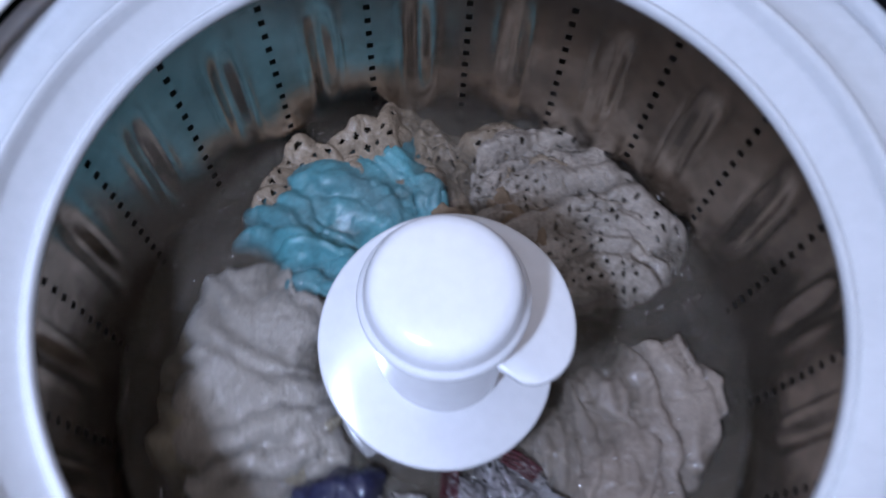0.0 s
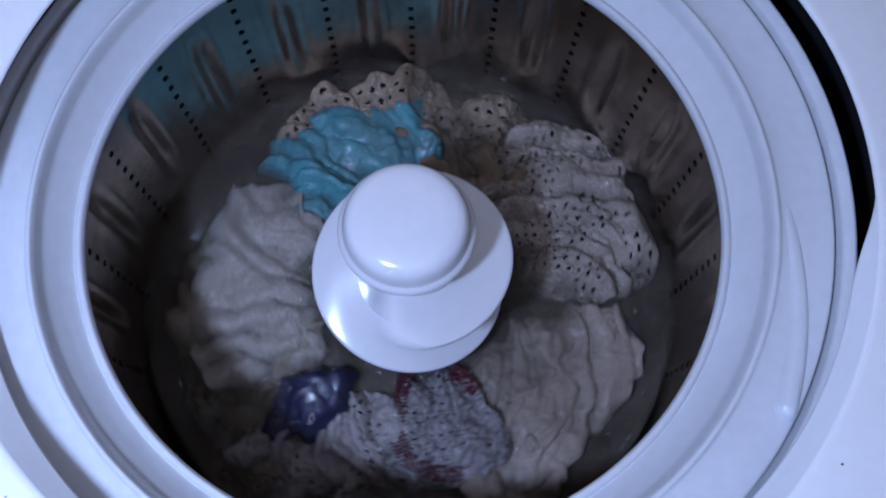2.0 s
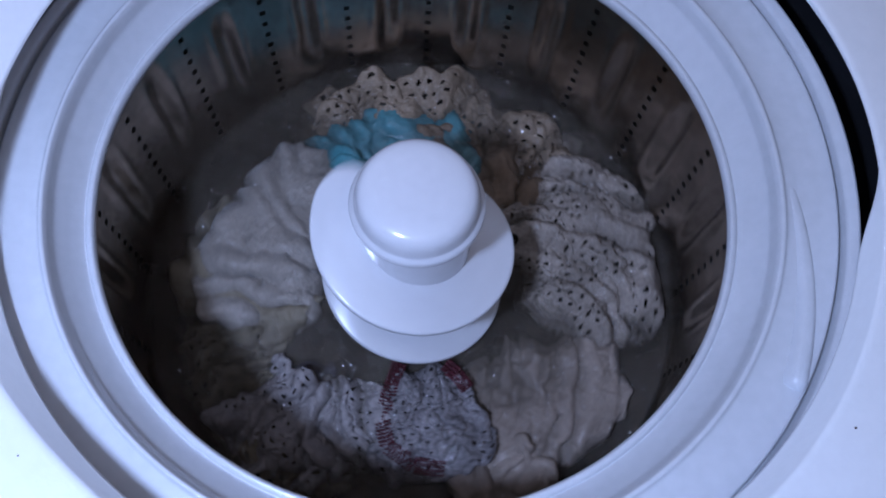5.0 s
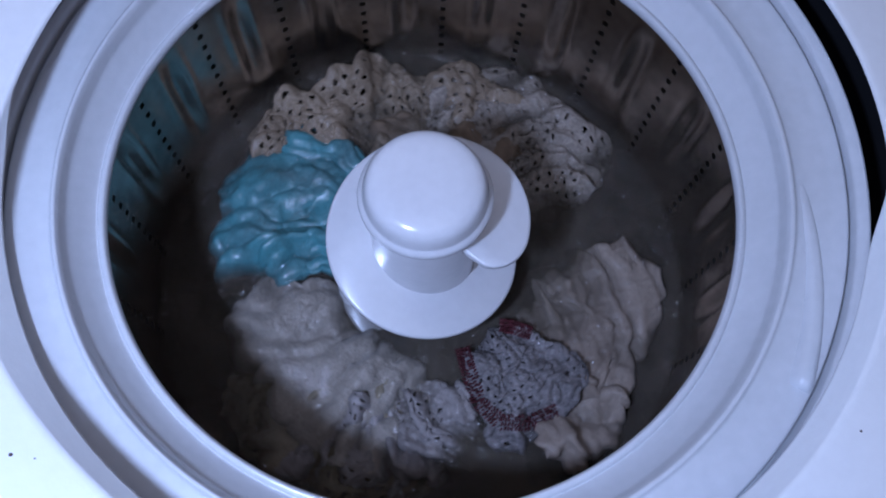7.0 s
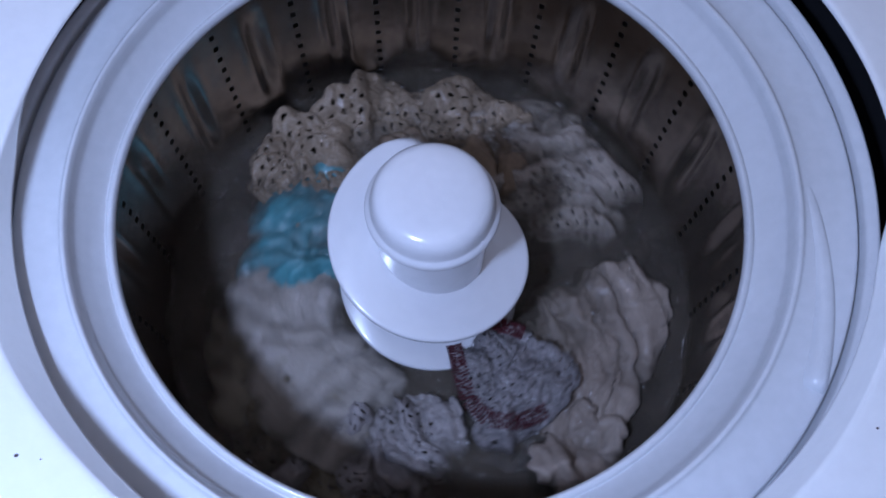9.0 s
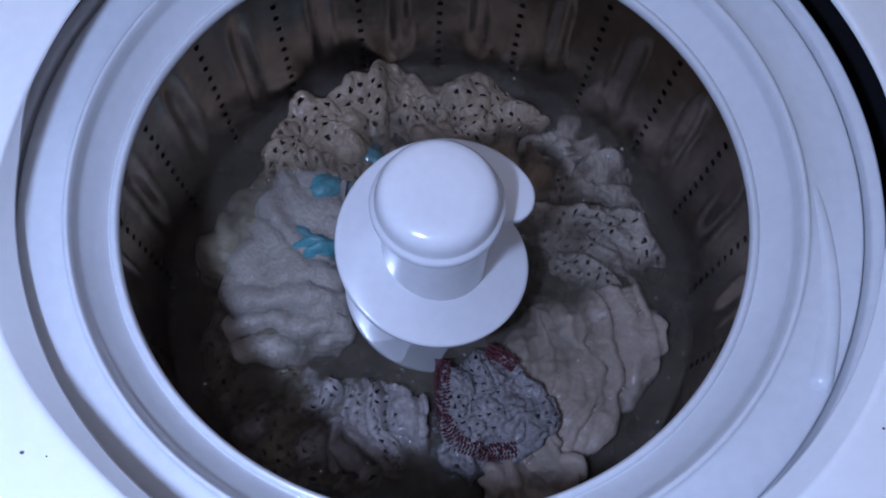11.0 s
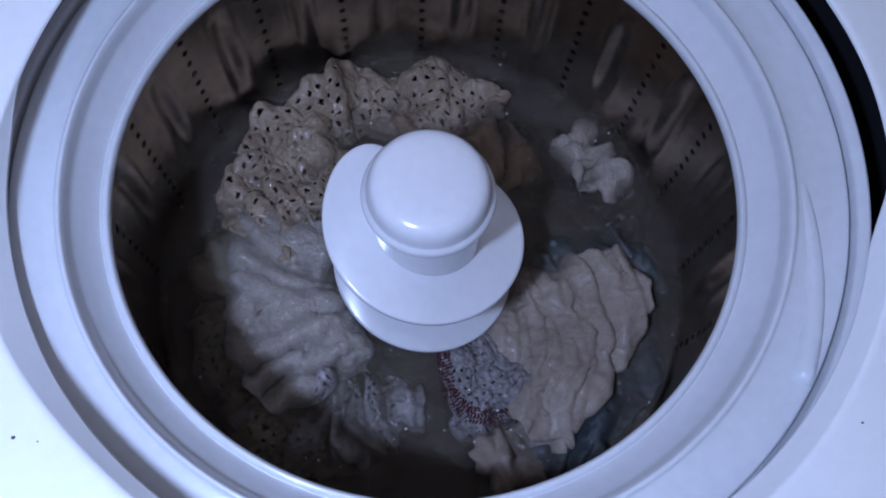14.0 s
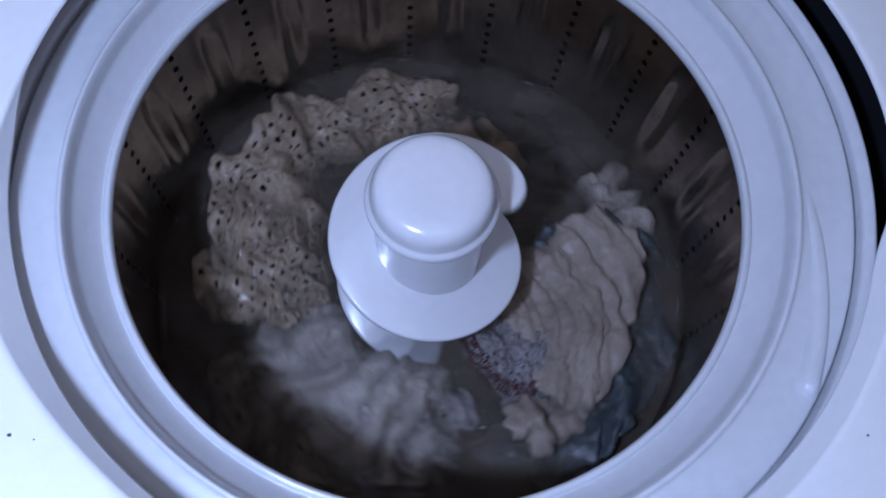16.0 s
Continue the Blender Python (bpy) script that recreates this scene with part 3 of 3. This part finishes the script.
# seconds and angle of the agitator's fin tip
SPIN = [(0, -46), (0.2, -43), (0.3, -36), (0.4, -13), (0.5, 25), (0.6, 80), (0.7, 112), (0.9, 118), (1.1, 106), (1.2, 70), (1.3, -12), (1.4, -70), (1.5, -140),
        (1.6, -164), (1.8, -168), (1.9, -155), (2.0, -110), (2.1, -50), (2.2, 8), (2.3, 27), (2.45, 30), (2.6, 20), (2.7, -18), (2.8, -90), (2.9, -190), (3.0, -238),
        (3.2, -242), (3.4, -238), (3.5, -212), (3.6, -110), (3.7, -40), (3.8, -3), (4.0, 7), (4.1, -2), (4.2, -45), (4.35, -130), (4.5, -225), (4.7, -262), (4.95, -250),
        (5.1, -170), (5.25, -70), (5.4, -25), (5.6, -20), (5.75, -50), (5.9, -130), (6.05, -225), (6.2, -272), (6.3, -280), (6.5, -257), (6.6, -208), (6.7, -145), (6.8, -72),
        (6.9, -57), (7.0, -50), (7.1, -53), (7.2, -78), (7.3, -160), (7.4, -226), (7.5, -280), (7.6, -305), (7.7, -318), (7.9, -321), (8.1, -264), (8.2, -215), (8.3, -155),
        (8.4, -85), (8.6, -72), (8.7, -83), (8.8, -150), (8.9, -222), (9.0, -268), (9.1, -311), (9.2, -335), (9.4, -350), (9.6, -335), (9.75, -260), (9.9, -165), (10.1, -112),
        (10.3, -140), (10.45, -230), (10.6, -325), (10.8, -368), (11.0, -365), (11.2, -320), (11.3, -285), (11.4, -256), (11.5, -246), (11.6, -242), (11.8, -250), (11.9, -276),
        (12.0, -310), (12.1, -388), (12.2, -485), (12.3, -520), (12.5, -530), (12.7, -482), (12.8, -395), (12.9, -335), (13.0, -306), (13.2, -293), (13.3, -310), (13.4, -345),
        (13.5, -405), (13.6, -510), (13.7, -574), (13.8, -597), (14.0, -598), (14.1, -585), (14.2, -525), (14.3, -425), (14.4, -352), (14.5, -328), (14.6, -318), (14.8, -326),
        (14.9, -362), (15.0, -455), (15.1, -535), (15.2, -585), (15.3, -610), (15.5, -612), (15.7, -568), (15.8, -500), (15.9, -410), (16.0, -358)]


def motions():
    # the hung tub sways a little towards the front
    sway = [(0, -0.013), (1, -0.0125), (1.5, -0.008), (2.5, -0.011), (4, -0.008), (6.4, 0), (8, -0.001), (9, -0.004), (12.5, -0.004), (16, -0.004)]

    def hung(t, a):
        return t, pose(0, between(t, sway)[0], 0, 0, 0, a)

    rows = []
    for (t0, a0), (t1, a1) in zip(SPIN, SPIN[1:]):
        rows.append(hung(t0, a0))
        if abs(a1 - a0) > 60:
            rows.append(hung((t0 + t1) / 2, (a0 + a1) / 2))
    rows.append(hung(16.0, SPIN[-1][1]))
    walk(agitator, rows)
    # the basket is nudged round by each stroke
    rows, rest = [hung(0, -2)], [(0, -2), (4, -3), (6.4, -4.5), (7.1, -5), (7.9, -3), (8.7, 1), (11.8, 0), (13.3, 0), (14, 5), (16, 4)]
    for k, (t0, t1) in enumerate(zip(RESTS, RESTS[1:])):
        if t1 < 16:
            rows.append(hung(t0 + 0.1, between(t0, rest)[0]))
            rows.append(hung((t0 + t1) / 2, between(t0, rest)[0] + (-5 if k % 2 else 5)))
    rows.append(hung(16.0, 7))
    walk(wash_basket, rows)
    wash(towel, [(0, 185), (1.7, 178), (3.3, 165), (6.4, 160), (8, 166), (12.5, 180), (14, 196), (15.5, 214)],
         [(0, 208), (2.5, 207), (4, 199), (7, 225), (8.6, 236), (11.7, 236), (13.2, 228), (14.7, 248), (16.2, 244)],
         [(0, 0.003, 0), (4, 0.002, 0), (6.4, 0.001, -0.012), (9, 0.001, -0.012), (12, 0.002, -0.010), (13.2, -0.001, -0.012), (14.4, 0.0, -0.012), (15.4, 0.001, -0.012), (16, -0.004, -0.012)])
    wash(turquoise, [(0, 116), (1.7, 112), (3.3, 96), (6.4, 96), (8, 112), (9.5, 126), (12.5, 152), (15.5, 170)],
         [(0, 142), (2.5, 122), (4, 115), (7, 150), (8.6, 164), (11.7, 184), (13.2, 196), (16.2, 200)],
         [(0, 0, 0), (4.2, -0.004, -0.002), (5.9, -0.012, -0.02), (6.45, -0.014, -0.024), (6.75, 0, -0.006), (7.15, 0.002, 0), (7.6, -0.008, -0.02), (7.95, -0.014, -0.026), (8.5, -0.003, -0.022), (9.3, -0.008, -0.026), (11.7, -0.013, -0.034), (12.4, -0.032, -0.03), (16, -0.034, -0.034)])
    wash(cream, [(0, 98), (1.7, 90), (3.3, 78), (6.4, 76), (8, 86), (9.5, 96), (12.5, 108), (14, 112), (15.5, 120)],
         [(0, 104), (2.5, 96), (4, 90), (7, 102), (8.6, 108), (11.7, 112), (13.2, 124), (14.7, 130), (16.2, 130)],
         [(0, -0.011, -0.004), (1.6, -0.012, -0.004), (3.3, -0.018, -0.008), (6.4, -0.006, 0), (12, -0.004, 0), (16, -0.002, -0.004)])
    wash(lace, [(0, 50), (1.7, 26), (3.3, 10), (6.4, 10), (8, 16), (9.5, 24), (12.5, 30), (15.5, 36)],
         [(0, 46), (2.5, 44), (4, 48), (7, 56), (8.6, 56), (11.7, 54), (16.2, 56)],
         [(0, 0.002, 0), (4, 0.004, 0), (7, -0.004, 0), (9, -0.008, 0), (11.7, -0.014, -0.01), (13.5, -0.03, -0.012), (16, -0.032, -0.012)])
    wash(shirt, [(0, -26), (1.7, -36), (3.3, -48), (6.4, -48), (8, -44), (9.5, -35), (12.5, -26), (14, -24), (15.5, -24)],
         [(0, -14), (2.5, -18), (4, -18), (7, -20), (8.6, -17), (11.7, -6), (13.2, -8), (14.7, -6), (16.2, -6)],
         [(0, 0.001, 0), (3.4, 0.001, 0), (6.4, -0.001, 0.004), (9, 0, 0.002), (12.5, 0.005, -0.004), (13.2, 0.010, -0.008), (15, 0.010, -0.012), (16, 0.010, -0.016)])
    wash(shirt_tail, [(0, -62), (3.3, -66), (6.4, -66), (12.5, -62), (15.5, -60)], [(0, -40), (4, -44), (8.6, -46), (12, -45), (16.2, -44)],
         [(0, -0.008, 0), (7, 0, 0), (12.5, 0, 0), (14, -0.004, -0.01), (16, 0, -0.03)])
    wash(mat_piece, [(0, -74), (1.7, -80), (3.3, -85), (6.4, -82), (8, -80), (9.5, -74), (12.5, -60), (14, -58), (15.5, -54)],
         [(0, -52), (2.5, -50), (4, -50), (7, -52), (8.6, -44), (11.7, -44), (13.2, -40), (16.2, -34)],
         [(0, -0.006, 0), (3.3, 0, 0), (8.1, 0.002, 0), (8.7, 0.003, -0.018), (9.3, 0.003, -0.016), (11.5, 0.003, 0), (12.5, 0.002, 0), (13.2, -0.007, -0.012), (16, -0.010, -0.02)])
    wash(navy, [(0, -128), (3.3, -132), (8, -135), (16, -130)], [(0, -100), (4, -104), (16.2, -100)],
         [(0, 0.004, 0), (3.4, 0, 0), (4.4, -0.03, 0), (16, -0.04, 0)])
    wash(sock, [(0, -108), (3.3, -112), (8, -112), (12.5, -108), (16, -105)], [(0, -84), (4, -84), (8, -92), (11.7, -90), (16.2, -84)],
         [(0, -0.003, 0), (7, -0.006, 0), (12.5, -0.002, 0), (14, -0.016, 0), (16, -0.017, 0)])
    wash(slate, [(0, -95), (10.5, -95), (12.5, -68), (14, -24), (15.5, -22)], [(0, -80), (10, -80), (11.7, -60), (13.2, -20), (14.7, -18), (16.2, -14)],
         [(0, -0.05, 0), (9.5, -0.045, 0), (11.5, -0.008, 0), (12.5, -0.010, 0), (14, -0.008, 0), (16, -0.007, 0)])
    wash(frill, [(0, 40), (3.3, 34), (8, 40), (12.5, 46), (14, 34), (15.5, 34)], [(0, 55), (4, 55), (8.6, 58), (11.7, 50), (14.7, 18), (16.2, 22)],
         [(0, -0.02, 0), (6, -0.012, 0), (10.5, -0.008, 0), (12.5, -0.003, 0), (14.7, -0.002, 0), (15.4, -0.010, 0), (16, -0.006, 0)])
    wash(dull, [(0, -140), (8, -136), (16, -142)], [(0, -118), (8, -120), (16.2, -124)], [(0, -0.006, 0), (7, -0.004, 0), (16, -0.006, 0)])
    wash(napkin, [(0, 118), (6.4, 108), (8, 116), (12.5, 138), (14, 150), (15.5, 164)], [(0, 130), (4, 120), (8.6, 134), (11.7, 152), (13.2, 164), (14.7, 178), (16.2, 178)],
         [(0, -0.03, 0), (4, -0.02, 0), (6.4, -0.012, 0), (8.6, -0.004, 0), (9.3, -0.010, -0.004), (11.6, -0.010, -0.006), (12.5, -0.003, -0.006), (14, -0.002, -0.014), (16, -0.002, -0.014)])
    wash(bubbles, [(0, -14), (16, -4)], [(0, 12), (16, 24)], [(0, 0.003, 0), (16, 0.003, 0)])
    wash(tan_cloth, [(0, 74), (3.3, 62), (6.4, 62), (8, 66), (12.5, 72), (15.5, 76)], [(0, 84), (4, 76), (8.6, 82), (11.7, 86), (16.2, 84)],
         [(0, -0.005, 0), (6, -0.004, 0), (12, -0.003, 0), (16, -0.003, 0)])
    wash(yellow_cloth, [(0, 196), (3.3, 184), (6.4, 178), (8, 180), (12.5, 172), (15.5, 194)], [(0, 216), (4, 210), (7, 236), (11.7, 226), (14.7, 232), (16.2, 232)],
         [(0, -0.004, 0), (9, -0.004, 0), (12, -0.006, 0), (16, -0.014, -0.01)])
    wash(knit, [(0, -122), (3.3, -126), (6.4, -134), (8, -128), (12.5, -126), (16, -126)], [(0, -98), (4, -104), (7, -112), (11.7, -108), (16.2, -104)],
         [(0, -0.006, 0), (3.3, -0.002, 0), (6.4, 0.003, 0), (7.2, -0.009, 0), (9, -0.010, 0), (12, -0.016, 0), (16, -0.018, 0)])
    wash(water, [(0, -8), (16, 0)], [(0, 8), (16, 16)], [(0, 0.003, 0), (16, 0.003, 0)])


motions()
